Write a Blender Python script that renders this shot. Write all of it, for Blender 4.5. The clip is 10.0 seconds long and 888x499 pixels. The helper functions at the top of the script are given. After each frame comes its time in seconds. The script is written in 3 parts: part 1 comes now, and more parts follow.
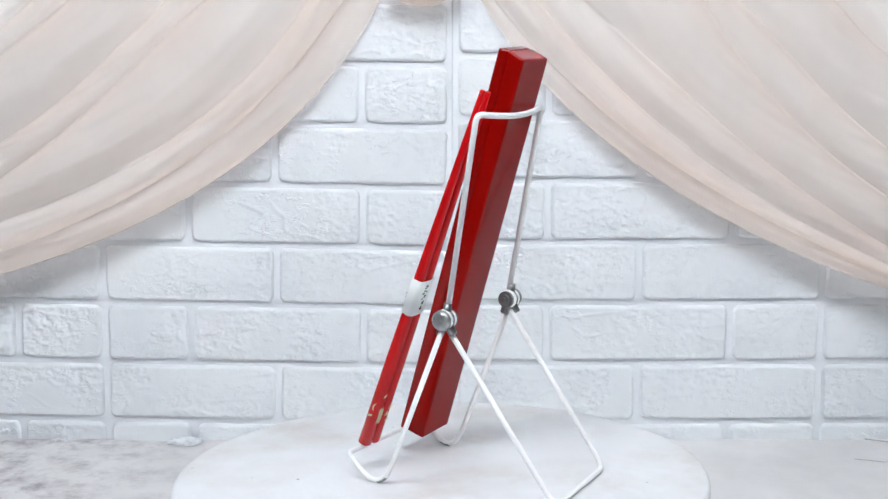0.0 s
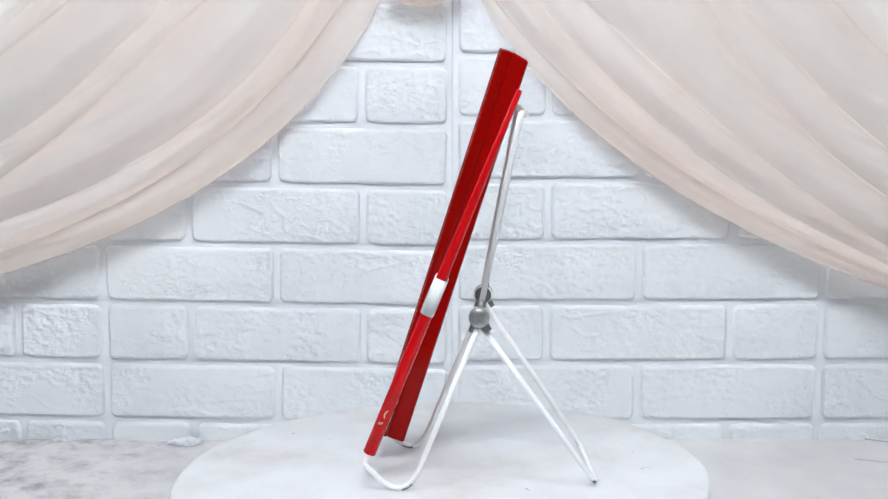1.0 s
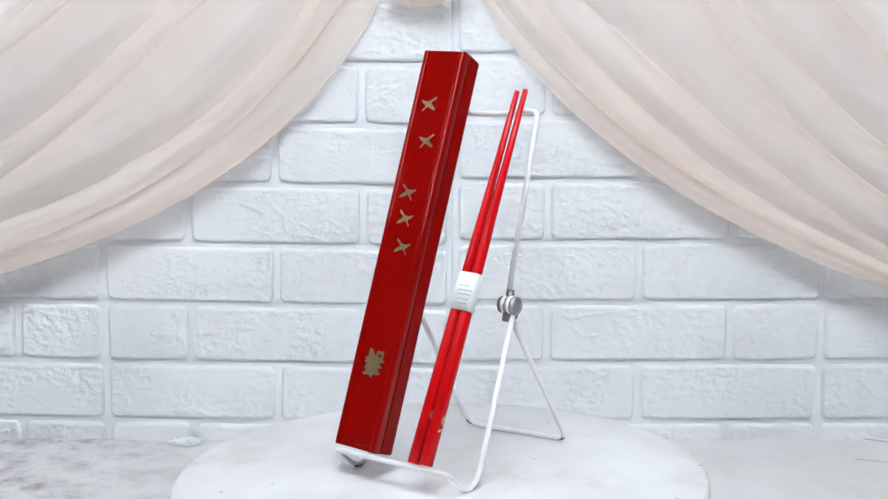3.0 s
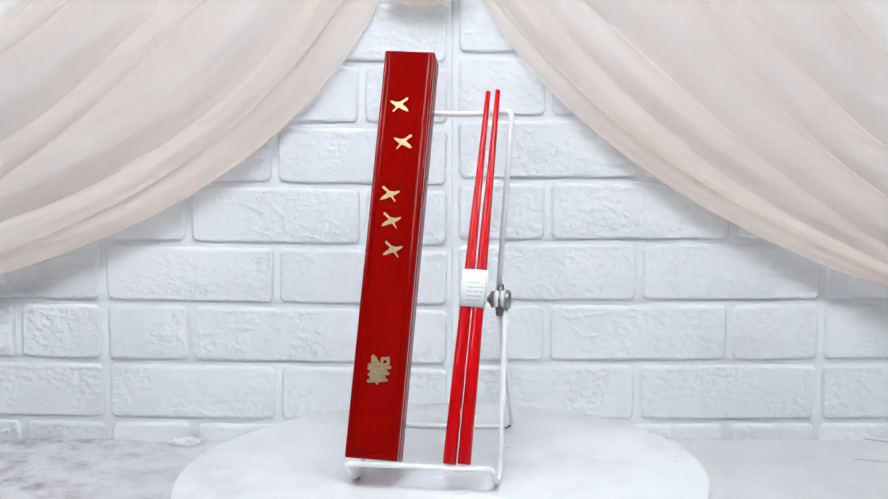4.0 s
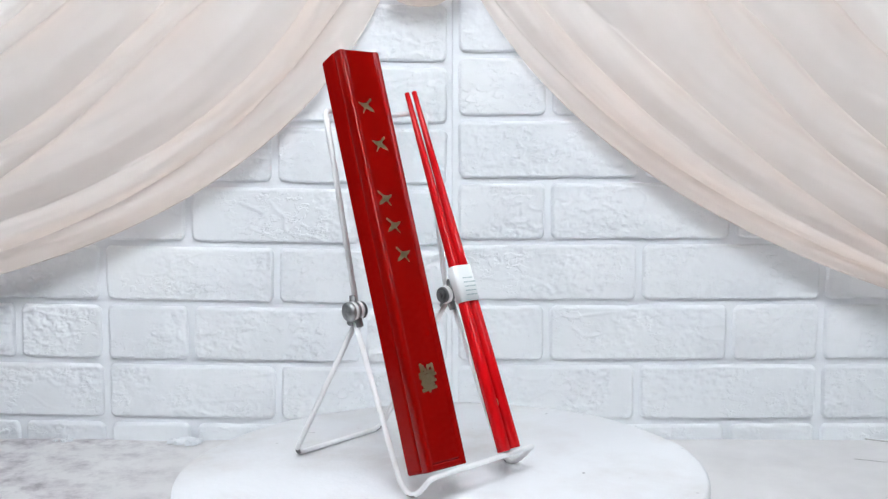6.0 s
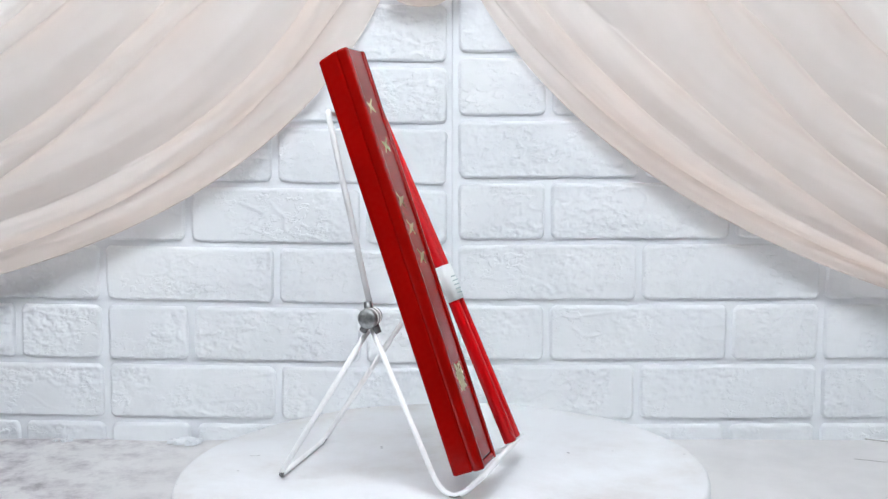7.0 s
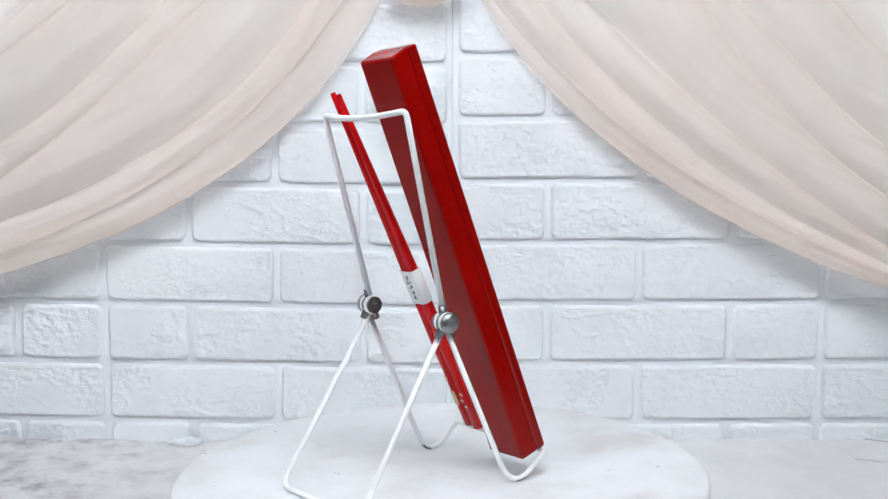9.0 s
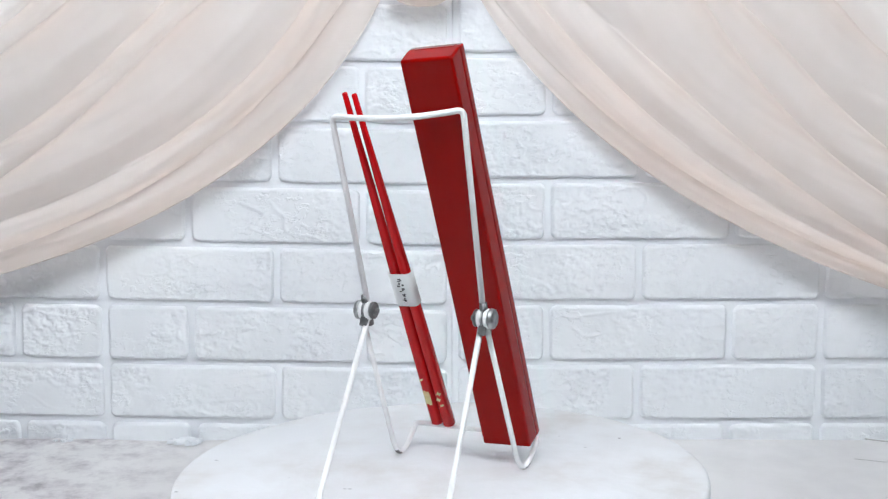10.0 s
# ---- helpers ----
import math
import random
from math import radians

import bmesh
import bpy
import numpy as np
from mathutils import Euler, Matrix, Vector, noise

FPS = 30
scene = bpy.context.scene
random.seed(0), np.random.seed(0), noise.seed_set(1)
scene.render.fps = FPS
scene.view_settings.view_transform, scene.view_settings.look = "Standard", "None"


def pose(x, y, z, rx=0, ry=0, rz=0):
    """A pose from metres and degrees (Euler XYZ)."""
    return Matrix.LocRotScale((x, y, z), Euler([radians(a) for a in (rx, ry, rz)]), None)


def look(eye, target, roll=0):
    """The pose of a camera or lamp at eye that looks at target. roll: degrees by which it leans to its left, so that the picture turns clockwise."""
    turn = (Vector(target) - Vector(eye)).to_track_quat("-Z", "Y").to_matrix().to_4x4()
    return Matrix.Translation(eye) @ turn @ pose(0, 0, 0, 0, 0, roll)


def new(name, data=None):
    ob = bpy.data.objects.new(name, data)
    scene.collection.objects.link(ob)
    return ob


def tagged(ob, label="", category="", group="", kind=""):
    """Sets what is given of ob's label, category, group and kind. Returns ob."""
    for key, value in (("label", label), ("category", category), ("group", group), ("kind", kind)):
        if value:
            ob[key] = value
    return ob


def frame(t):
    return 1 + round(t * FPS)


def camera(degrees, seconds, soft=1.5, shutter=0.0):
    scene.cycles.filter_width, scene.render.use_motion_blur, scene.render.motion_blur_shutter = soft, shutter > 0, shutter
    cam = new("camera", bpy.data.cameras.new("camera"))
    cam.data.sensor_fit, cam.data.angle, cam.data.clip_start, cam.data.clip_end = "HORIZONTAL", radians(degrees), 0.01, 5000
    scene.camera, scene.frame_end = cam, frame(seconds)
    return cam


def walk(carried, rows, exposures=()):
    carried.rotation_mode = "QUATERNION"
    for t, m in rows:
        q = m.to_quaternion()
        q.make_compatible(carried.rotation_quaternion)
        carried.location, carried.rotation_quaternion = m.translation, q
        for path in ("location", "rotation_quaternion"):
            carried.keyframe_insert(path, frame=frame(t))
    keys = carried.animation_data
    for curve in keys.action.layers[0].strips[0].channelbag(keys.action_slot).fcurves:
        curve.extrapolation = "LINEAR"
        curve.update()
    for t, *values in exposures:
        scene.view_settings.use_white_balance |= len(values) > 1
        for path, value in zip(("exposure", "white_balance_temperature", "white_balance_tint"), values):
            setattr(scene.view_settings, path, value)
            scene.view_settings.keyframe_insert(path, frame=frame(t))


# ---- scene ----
cam = camera(40.664, 10.0, soft=1.3)
CAMERA_POSE = pose(0.00193, -0.69464, 0.22394, 82.509, 0, 0)
walk(cam, [(0.0, CAMERA_POSE), (10.0, CAMERA_POSE)])

# ---------------------------------------------------------------- light
scene.view_settings.exposure = 0.0
world = bpy.data.worlds.new("studio_world")
scene.world = world
world.use_nodes = True
world.node_tree.nodes["Background"].inputs[0].default_value = (0.9, 0.95, 1.0, 1)
world.node_tree.nodes["Background"].inputs[1].default_value = 0.3

LED_STRENGTH = 29.5
SOFTBOX_WATTS = 6.2


# ---------------------------------------------------------------- materials
def material(name, color, rough=0.5, metal=0.0, coat=0.0, spec=0.5):
    m = bpy.data.materials.new(name)
    m.use_nodes = True
    b = m.node_tree.nodes["Principled BSDF"]
    b.inputs["Base Color"].default_value = (*color, 1)
    b.inputs["Roughness"].default_value = rough
    b.inputs["Metallic"].default_value = metal
    b.inputs["Coat Weight"].default_value = coat
    b.inputs["Coat Roughness"].default_value = 0.04
    b.inputs["Specular IOR Level"].default_value = spec
    return m


def noise_node(m, scale, detail=4.0, rough=0.55, kind="Object", stretch=None):
    nt = m.node_tree
    co = nt.nodes.new("ShaderNodeTexCoord")
    n = nt.nodes.new("ShaderNodeTexNoise")
    n.inputs["Scale"].default_value = scale
    n.inputs["Detail"].default_value = detail
    n.inputs["Roughness"].default_value = rough
    out = co.outputs[kind]
    if stretch:
        mp = nt.nodes.new("ShaderNodeMapping")
        mp.inputs["Scale"].default_value = stretch
        nt.links.new(out, mp.inputs["Vector"])
        out = mp.outputs["Vector"]
    nt.links.new(out, n.inputs["Vector"])
    return n


def ramp_node(m, source, stops):
    nt = m.node_tree
    r = nt.nodes.new("ShaderNodeValToRGB")
    while len(r.color_ramp.elements) < len(stops):
        r.color_ramp.elements.new(0.5)
    for e, (p, c) in zip(r.color_ramp.elements, stops):
        e.position, e.color = p, (*c, 1)
    nt.links.new(source, r.inputs["Fac"])
    return r


def mix_color(m, a, b, fac=None, how="MIX", value=0.5):
    nt = m.node_tree
    x = nt.nodes.new("ShaderNodeMix")
    x.data_type, x.blend_type = "RGBA", how
    x.inputs["Factor"].default_value = value
    if fac is not None:
        nt.links.new(fac, x.inputs["Factor"])
    nt.links.new(a, x.inputs[6])
    nt.links.new(b, x.inputs[7])
    return x.outputs[2]


def paint(m, out):
    m.node_tree.links.new(out, m.node_tree.nodes["Principled BSDF"].inputs["Base Color"])


def gloss(m, source, low, high):
    nt = m.node_tree
    r = nt.nodes.new("ShaderNodeMapRange")
    r.inputs["To Min"].default_value, r.inputs["To Max"].default_value = low, high
    nt.links.new(source, r.inputs["Value"])
    nt.links.new(r.outputs[0], nt.nodes["Principled BSDF"].inputs["Roughness"])


def relief(m, source, strength, distance):
    nt = m.node_tree
    b = nt.nodes.new("ShaderNodeBump")
    b.inputs["Strength"].default_value, b.inputs["Distance"].default_value = strength, distance
    old = nt.nodes["Principled BSDF"].inputs["Normal"].links
    if old:
        nt.links.new(old[0].from_socket, b.inputs["Normal"])
    nt.links.new(source, b.inputs["Height"])
    nt.links.new(b.outputs[0], nt.nodes["Principled BSDF"].inputs["Normal"])


# white painted plaster bricks
M_BRICK = material("white_brick_paint", (0.8, 0.82, 0.85), 0.42)
n1 = noise_node(M_BRICK, 9, 3)
n2 = noise_node(M_BRICK, 320, 5, 0.6)
n3 = noise_node(M_BRICK, 70, 4, 0.6)
n4 = noise_node(M_BRICK, 150, 6, 0.55, stretch=(0.8, 1, 1.2))
n5 = noise_node(M_BRICK, 26, 3, 0.5)
c1 = ramp_node(M_BRICK, n1.outputs[0], [(0.3, (0.76, 0.785, 0.82)), (0.7, (0.84, 0.855, 0.875))])
c2 = ramp_node(M_BRICK, n3.outputs[0], [(0.25, (0.9, 0.9, 0.9)), (0.45, (1, 1, 1))])
paint(M_BRICK, mix_color(M_BRICK, c1.outputs[0], c2.outputs[0], how="MULTIPLY", value=0.5))
b_info = M_BRICK.node_tree.nodes.new("ShaderNodeObjectInfo")
for b_noise in (n1, n2, n3, n4, n5):
    b_off = M_BRICK.node_tree.nodes.new("ShaderNodeVectorMath")
    b_off.operation = "MULTIPLY_ADD"
    b_off.inputs[1].default_value = (7.0, 3.0, 5.0)
    M_BRICK.node_tree.links.new(b_info.outputs["Random"], b_off.inputs[0])
    M_BRICK.node_tree.links.new(b_noise.inputs["Vector"].links[0].from_socket, b_off.inputs[2])
    M_BRICK.node_tree.links.new(b_off.outputs[0], b_noise.inputs["Vector"])
chips = ramp_node(M_BRICK, n4.outputs[0], [(0.50, (0, 0, 0)), (0.57, (1, 1, 1))])
where = ramp_node(M_BRICK, n5.outputs[0], [(0.44, (0, 0, 0)), (0.60, (1, 1, 1))])
relief(M_BRICK, n3.outputs[0], 0.15, 0.0010)
relief(M_BRICK, mix_color(M_BRICK, chips.outputs[0], where.outputs[0], how="MULTIPLY", value=1.0), 0.55, 0.0011)
relief(M_BRICK, n2.outputs[0], 0.25, 0.0004)

M_JOINT = material("white_joint_paint", (0.8, 0.82, 0.85), 0.65)
n1 = noise_node(M_JOINT, 14, 4)
n2 = noise_node(M_JOINT, 240, 4)
c1 = ramp_node(M_JOINT, n1.outputs[0], [(0.3, (0.75, 0.775, 0.81)), (0.7, (0.83, 0.845, 0.87))])
paint(M_JOINT, c1.outputs[0])
relief(M_JOINT, n2.outputs[0], 0.3, 0.0006)

# plaster-coated table board with grey stains
M_TABLE = material("stained_plaster", (0.78, 0.77, 0.76), 0.5)
n1 = noise_node(M_TABLE, 9, 6, 0.62)
n2 = noise_node(M_TABLE, 30, 7, 0.7)
n3 = noise_node(M_TABLE, 210, 4)
c1 = ramp_node(M_TABLE, n1.outputs[0], [(0.34, (0.71, 0.695, 0.695)), (0.6, (0.81, 0.795, 0.795))])
c2 = ramp_node(M_TABLE, n2.outputs[0], [(0.34, (0.46, 0.43, 0.46)), (0.46, (0.80, 0.78, 0.80)), (0.56, (1, 1, 1))])
t_sep = M_TABLE.node_tree.nodes.new("ShaderNodeSeparateXYZ")
t_co = M_TABLE.node_tree.nodes.new("ShaderNodeTexCoord")
t_rng = M_TABLE.node_tree.nodes.new("ShaderNodeMapRange")
t_rng.inputs["From Min"].default_value, t_rng.inputs["From Max"].default_value = -0.17, -0.30
M_TABLE.node_tree.links.new(t_co.outputs["Object"], t_sep.inputs[0])
M_TABLE.node_tree.links.new(t_sep.outputs[0], t_rng.inputs["Value"])
paint(M_TABLE, mix_color(M_TABLE, c1.outputs[0], mix_color(M_TABLE, c1.outputs[0], c2.outputs[0], how="MULTIPLY", value=1.0), fac=t_rng.outputs[0]))
relief(M_TABLE, n2.outputs[0], 0.25, 0.003)
relief(M_TABLE, n3.outputs[0], 0.2, 0.0006)

# plastered turntable top
M_PLATTER = material("white_plaster_top", (0.84, 0.84, 0.86), 0.5)
n1 = noise_node(M_PLATTER, 11, 5, 0.6)
n2 = noise_node(M_PLATTER, 42, 4, 0.6)
n3 = noise_node(M_PLATTER, 300, 3)
n4 = noise_node(M_PLATTER, 70, 2, 0.5)
c1 = ramp_node(M_PLATTER, n1.outputs[0], [(0.34, (0.60, 0.58, 0.575)), (0.45, (0.685, 0.685, 0.70)), (0.56, (0.73, 0.74, 0.765))])
c2 = ramp_node(M_PLATTER, n4.outputs[0], [(0.255, (0.35, 0.34, 0.36)), (0.28, (1, 1, 1))])
paint(M_PLATTER, mix_color(M_PLATTER, c1.outputs[0], c2.outputs[0], how="MULTIPLY", value=0.8))
relief(M_PLATTER, n2.outputs[0], 0.3, 0.003)
relief(M_PLATTER, n3.outputs[0], 0.15, 0.0004)

M_CRACK = material("crack_grey", (0.44, 0.425, 0.415), 0.9)

# red lacquer
M_LACQUER = material("red_lacquer", (0.33, 0.004, 0.004), 0.04, spec=0.33)
n1 = noise_node(M_LACQUER, 30, 4)
c1 = ramp_node(M_LACQUER, n1.outputs[0], [(0.3, (0.235, 0.002, 0.0014)), (0.7, (0.275, 0.0026, 0.0017))])
paint(M_LACQUER, c1.outputs[0])
n2 = noise_node(M_LACQUER, 120, 4)
gloss(M_LACQUER, n2.outputs[0], 0.02, 0.06)

M_CASE = material("red_case_lacquer", (0.28, 0.003, 0.002), 0.08, spec=0.14)
n1 = noise_node(M_CASE, 30, 4)
c1 = ramp_node(M_CASE, n1.outputs[0], [(0.3, (0.25, 0.002, 0.0014)), (0.7, (0.295, 0.0028, 0.0018))])
paint(M_CASE, c1.outputs[0])
n2 = noise_node(M_CASE, 120, 4)
gloss(M_CASE, n2.outputs[0], 0.05, 0.12)

M_STICK = material("bright_red_lacquer", (0.5, 0.005, 0.012), 0.07, spec=0.26)
n1 = noise_node(M_STICK, 40, 4)
c1 = ramp_node(M_STICK, n1.outputs[0], [(0.3, (0.55, 0.004, 0.006)), (0.7, (0.63, 0.006, 0.009))])
paint(M_STICK, c1.outputs[0])

M_GOLD = material("printed_gold", (0.72, 0.55, 0.3), 0.36, metal=1.0)
n1 = noise_node(M_GOLD, 400, 3)
c1 = ramp_node(M_GOLD, n1.outputs[0], [(0.3, (0.56, 0.42, 0.23)), (0.7, (0.67, 0.52, 0.31))])
paint(M_GOLD, c1.outputs[0])

M_PAPER = material("white_paper", (0.82, 0.84, 0.84), 0.7)
n1 = noise_node(M_PAPER, 260, 4)
relief(M_PAPER, n1.outputs[0], 0.15, 0.0003)
M_INK = material("pale_grey_ink", (0.42, 0.5, 0.52), 0.6)
M_DARK_INK = material("dark_ink", (0.05, 0.05, 0.055), 0.6)

M_WIRE = material("white_coated_wire", (0.83, 0.83, 0.84), 0.32, coat=0.3)
n1 = noise_node(M_WIRE, 90, 4)
c1 = ramp_node(M_WIRE, n1.outputs[0], [(0.25, (0.8, 0.79, 0.78)), (0.45, (0.88, 0.88, 0.89))])
paint(M_WIRE, c1.outputs[0])
relief(M_WIRE, n1.outputs[0], 0.15, 0.0006)

M_STEEL = material("dull_zinc_steel", (0.5, 0.5, 0.5), 0.36, metal=1.0)
n1 = noise_node(M_STEEL, 220, 4)
c1 = ramp_node(M_STEEL, n1.outputs[0], [(0.3, (0.24, 0.245, 0.25)), (0.65, (0.5, 0.51, 0.515))])
paint(M_STEEL, c1.outputs[0])
gloss(M_STEEL, n1.outputs[0], 0.35, 0.6)
M_DARK_STEEL = material("dark_steel", (0.2, 0.2, 0.205), 0.42, metal=0.9)

# sheer peach voile
M_VOILE = bpy.data.materials.new("peach_voile")
M_VOILE.use_nodes = True
nt = M_VOILE.node_tree
nt.nodes.clear()
v_out = nt.nodes.new("ShaderNodeOutputMaterial")
v_dif = nt.nodes.new("ShaderNodeBsdfDiffuse")
v_tra = nt.nodes.new("ShaderNodeBsdfTranslucent")
v_clear = nt.nodes.new("ShaderNodeBsdfTransparent")
v_m1 = nt.nodes.new("ShaderNodeMixShader")
v_m2 = nt.nodes.new("ShaderNodeMixShader")
n1 = noise_node(M_VOILE, 16, 4)
n2 = noise_node(M_VOILE, 900, 2)
c1 = ramp_node(M_VOILE, n1.outputs[0], [(0.3, (0.96, 0.91, 0.875)), (0.7, (0.98, 0.95, 0.925))])
nt.links.new(c1.outputs[0], v_dif.inputs[0])
c2 = ramp_node(M_VOILE, n1.outputs[0], [(0.3, (0.965, 0.80, 0.715)), (0.7, (0.975, 0.845, 0.775))])
nt.links.new(c2.outputs[0], v_tra.inputs[0])
v_bump = nt.nodes.new("ShaderNodeBump")
v_bump.inputs["Strength"].default_value, v_bump.inputs["Distance"].default_value = 0.12, 0.0004
nt.links.new(n2.outputs[0], v_bump.inputs["Height"])
nt.links.new(v_bump.outputs[0], v_dif.inputs["Normal"])
v_clear.inputs[0].default_value = (1.0, 0.96, 0.93, 1)
v_m1.inputs[0].default_value = 0.45
v_m2.inputs[0].default_value = 0.41
nt.links.new(v_dif.outputs[0], v_m1.inputs[1])
nt.links.new(v_tra.outputs[0], v_m1.inputs[2])
nt.links.new(v_m1.outputs[0], v_m2.inputs[1])
nt.links.new(v_clear.outputs[0], v_m2.inputs[2])
nt.links.new(v_m2.outputs[0], v_out.inputs[0])

M_WHITE = material("white_plastic", (0.72, 0.73, 0.74), 0.5)
M_ROOM = material("grey_room_paint", (0.125, 0.125, 0.13), 0.8)
n1 = noise_node(M_ROOM, 3, 4)
c1 = ramp_node(M_ROOM, n1.outputs[0], [(0.3, (0.11, 0.11, 0.115)), (0.7, (0.14, 0.14, 0.145))])
paint(M_ROOM, c1.outputs[0])
M_FLOOR = material("grey_floor", (0.15, 0.15, 0.15), 0.5)
n1 = noise_node(M_FLOOR, 6, 5)
c1 = ramp_node(M_FLOOR, n1.outputs[0], [(0.3, (0.13, 0.13, 0.13)), (0.7, (0.18, 0.18, 0.175))])
paint(M_FLOOR, c1.outputs[0])
M_BLACK = material("black_plastic", (0.03, 0.03, 0.032), 0.45)

# LED diffuser: a grid of diodes behind a frosted sheet
M_LED = bpy.data.materials.new("led_grid")
M_LED.use_nodes = True
nt = M_LED.node_tree
nt.nodes.clear()
l_out = nt.nodes.new("ShaderNodeOutputMaterial")
l_em = nt.nodes.new("ShaderNodeEmission")
l_em.inputs[0].default_value = (0.90, 0.955, 1.0, 1)
l_co = nt.nodes.new("ShaderNodeTexCoord")
l_map = nt.nodes.new("ShaderNodeMapping")
l_map.inputs["Scale"].default_value = (1 / 0.040, 1 / 0.040, 0)
l_vor = nt.nodes.new("ShaderNodeTexVoronoi")
l_vor.voronoi_dimensions = "2D"
l_vor.inputs["Scale"].default_value = 1.0
l_vor.inputs["Randomness"].default_value = 0.0
l_rng = nt.nodes.new("ShaderNodeMapRange")
l_rng.interpolation_type = "SMOOTHSTEP"
l_rng.inputs["From Min"].default_value, l_rng.inputs["From Max"].default_value = 0.15, 0.6
l_rng.inputs["To Min"].default_value, l_rng.inputs["To Max"].default_value = 1.35 * LED_STRENGTH, 0.68 * LED_STRENGTH
nt.links.new(l_co.outputs["Object"], l_map.inputs["Vector"])
nt.links.new(l_map.outputs["Vector"], l_vor.inputs["Vector"])
nt.links.new(l_vor.outputs["Distance"], l_rng.inputs["Value"])
nt.links.new(l_rng.outputs[0], l_em.inputs[1])
nt.links.new(l_em.outputs[0], l_out.inputs[0])


# ---------------------------------------------------------------- mesh helpers
def mesh_object(name, bm, mat, smooth=False):
    me = bpy.data.meshes.new(name)
    bmesh.ops.recalc_face_normals(bm, faces=bm.faces)
    bm.to_mesh(me)
    bm.free()
    me.materials.append(mat)
    if smooth:
        me.polygons.foreach_set("use_smooth", [True] * len(me.polygons))
    return new(name, me)


def part(name, bm, mat, parent, label="", smooth=False):
    ob = mesh_object(name, bm, mat, smooth)
    ob.parent = parent
    if label:
        tagged(ob, label)
    return ob


def add_box(bm, x0, x1, y0, y1, z0, z1, bevel=0.0, segments=2):
    made = bmesh.ops.create_cube(bm, size=1.0)["verts"]
    for v in made:
        v.co = Vector(((x0 + x1) / 2 + v.co.x * (x1 - x0), (y0 + y1) / 2 + v.co.y * (y1 - y0), (z0 + z1) / 2 + v.co.z * (z1 - z0)))
    if bevel:
        edges = list({e for v in made for e in v.link_edges})
        bmesh.ops.bevel(bm, geom=edges, offset=bevel, segments=segments, profile=0.5, affect="EDGES")
    return bm


def box_mesh(*a, **k):
    return add_box(bmesh.new(), *a, **k)


def add_turned(bm, profile, m=None, steps=48):
    """Turn (radius, height) pairs round z."""
    m = m or Matrix()
    rings = []
    for r, h in profile:
        if r < 1e-6:
            rings.append([bm.verts.new(m @ Vector((0, 0, h)))])
        else:
            rings.append([bm.verts.new(m @ Vector((r * math.cos(2 * math.pi * i / steps), r * math.sin(2 * math.pi * i / steps), h))) for i in range(steps)])
    for a, b in zip(rings, rings[1:]):
        for i in range(steps):
            j = (i + 1) % steps
            q = [a[i % len(a)], a[j % len(a)], b[j % len(b)], b[i % len(b)]]
            q = list(dict.fromkeys(q))
            if len(q) > 2:
                bm.faces.new(q)
    return bm


def fillet(points, radii, steps=8, most=0.48):
    """A polyline with its inner corners rounded."""
    pts = [Vector(p) for p in points]
    out = [pts[0]]
    for p, c, n, r in zip(pts, pts[1:], pts[2:], radii):
        a, b = (p - c), (n - c)
        cut = min(r, a.length * most, b.length * most)
        p0, p2 = c + a.normalized() * cut, c + b.normalized() * cut
        for i in range(steps + 1):
            t = i / steps
            out.append(p0 * (1 - t) ** 2 + c * (2 * t * (1 - t)) + p2 * t * t)
    return out + [pts[-1]]


def add_tube(bm, points, radius, sides=14):
    pts = [Vector(p) for p in points]
    up = None
    rings = []
    for i, p in enumerate(pts):
        d = (pts[min(i + 1, len(pts) - 1)] - pts[max(i - 1, 0)]).normalized()
        if up is None:
            up = d.orthogonal().normalized()
        up = (up - d * up.dot(d)).normalized()
        side = d.cross(up)
        r = radius(i / (len(pts) - 1)) if callable(radius) else radius
        rings.append([bm.verts.new(p + (up * math.cos(2 * math.pi * k / sides) + side * math.sin(2 * math.pi * k / sides)) * r) for k in range(sides)])
    for a, b in zip(rings, rings[1:]):
        for k in range(sides):
            bm.faces.new((a[k], a[(k + 1) % sides], b[(k + 1) % sides], b[k]))
    bm.faces.new(rings[0][::-1])
    bm.faces.new(rings[-1])
    return bm


def add_plate(bm, outline, thick, m):
    """A flat shape of an outline in x, y, given a thickness along z."""
    low = [bm.verts.new(m @ Vector((x, y, 0))) for x, y in outline]
    top = [bm.verts.new(m @ Vector((x, y, thick))) for x, y in outline]
    bm.faces.new(top)
    for i in range(len(low)):
        j = (i + 1) % len(low)
        bm.faces.new((low[i], low[j], top[j], top[i]))
    return bm


# ---------------------------------------------------------------- the room
WALL_Y = 0.3255
TABLE_Z = -0.0763
FLOOR_Z = TABLE_Z - 0.74


def build_room():
    x0, x1, y0, y1, z1 = -1.9, 1.9, -2.3, WALL_Y + 0.05, 1.75
    ob = mesh_object("floor", box_mesh(x0, x1, y0, y1, FLOOR_Z - 0.1, FLOOR_Z), M_FLOOR)
    tagged(ob, "plain grey studio floor", "floor", kind="structure")
    ob = mesh_object("ceiling", box_mesh(x0, x1, y0, y1, z1, z1 + 0.1), M_ROOM)
    tagged(ob, "plain dark grey studio ceiling", "ceiling", kind="structure")
    for name, b in (("wall_south", (x0, x1, y0 - 0.1, y0)), ("wall_west", (x0 - 0.1, x0, y0, y1)), ("wall_east", (x1, x1 + 0.1, y0, y1))):
        ob = mesh_object(name, box_mesh(*b, FLOOR_Z, z1), M_ROOM)
        tagged(ob, "plain dark grey painted studio wall", "wall", kind="structure")


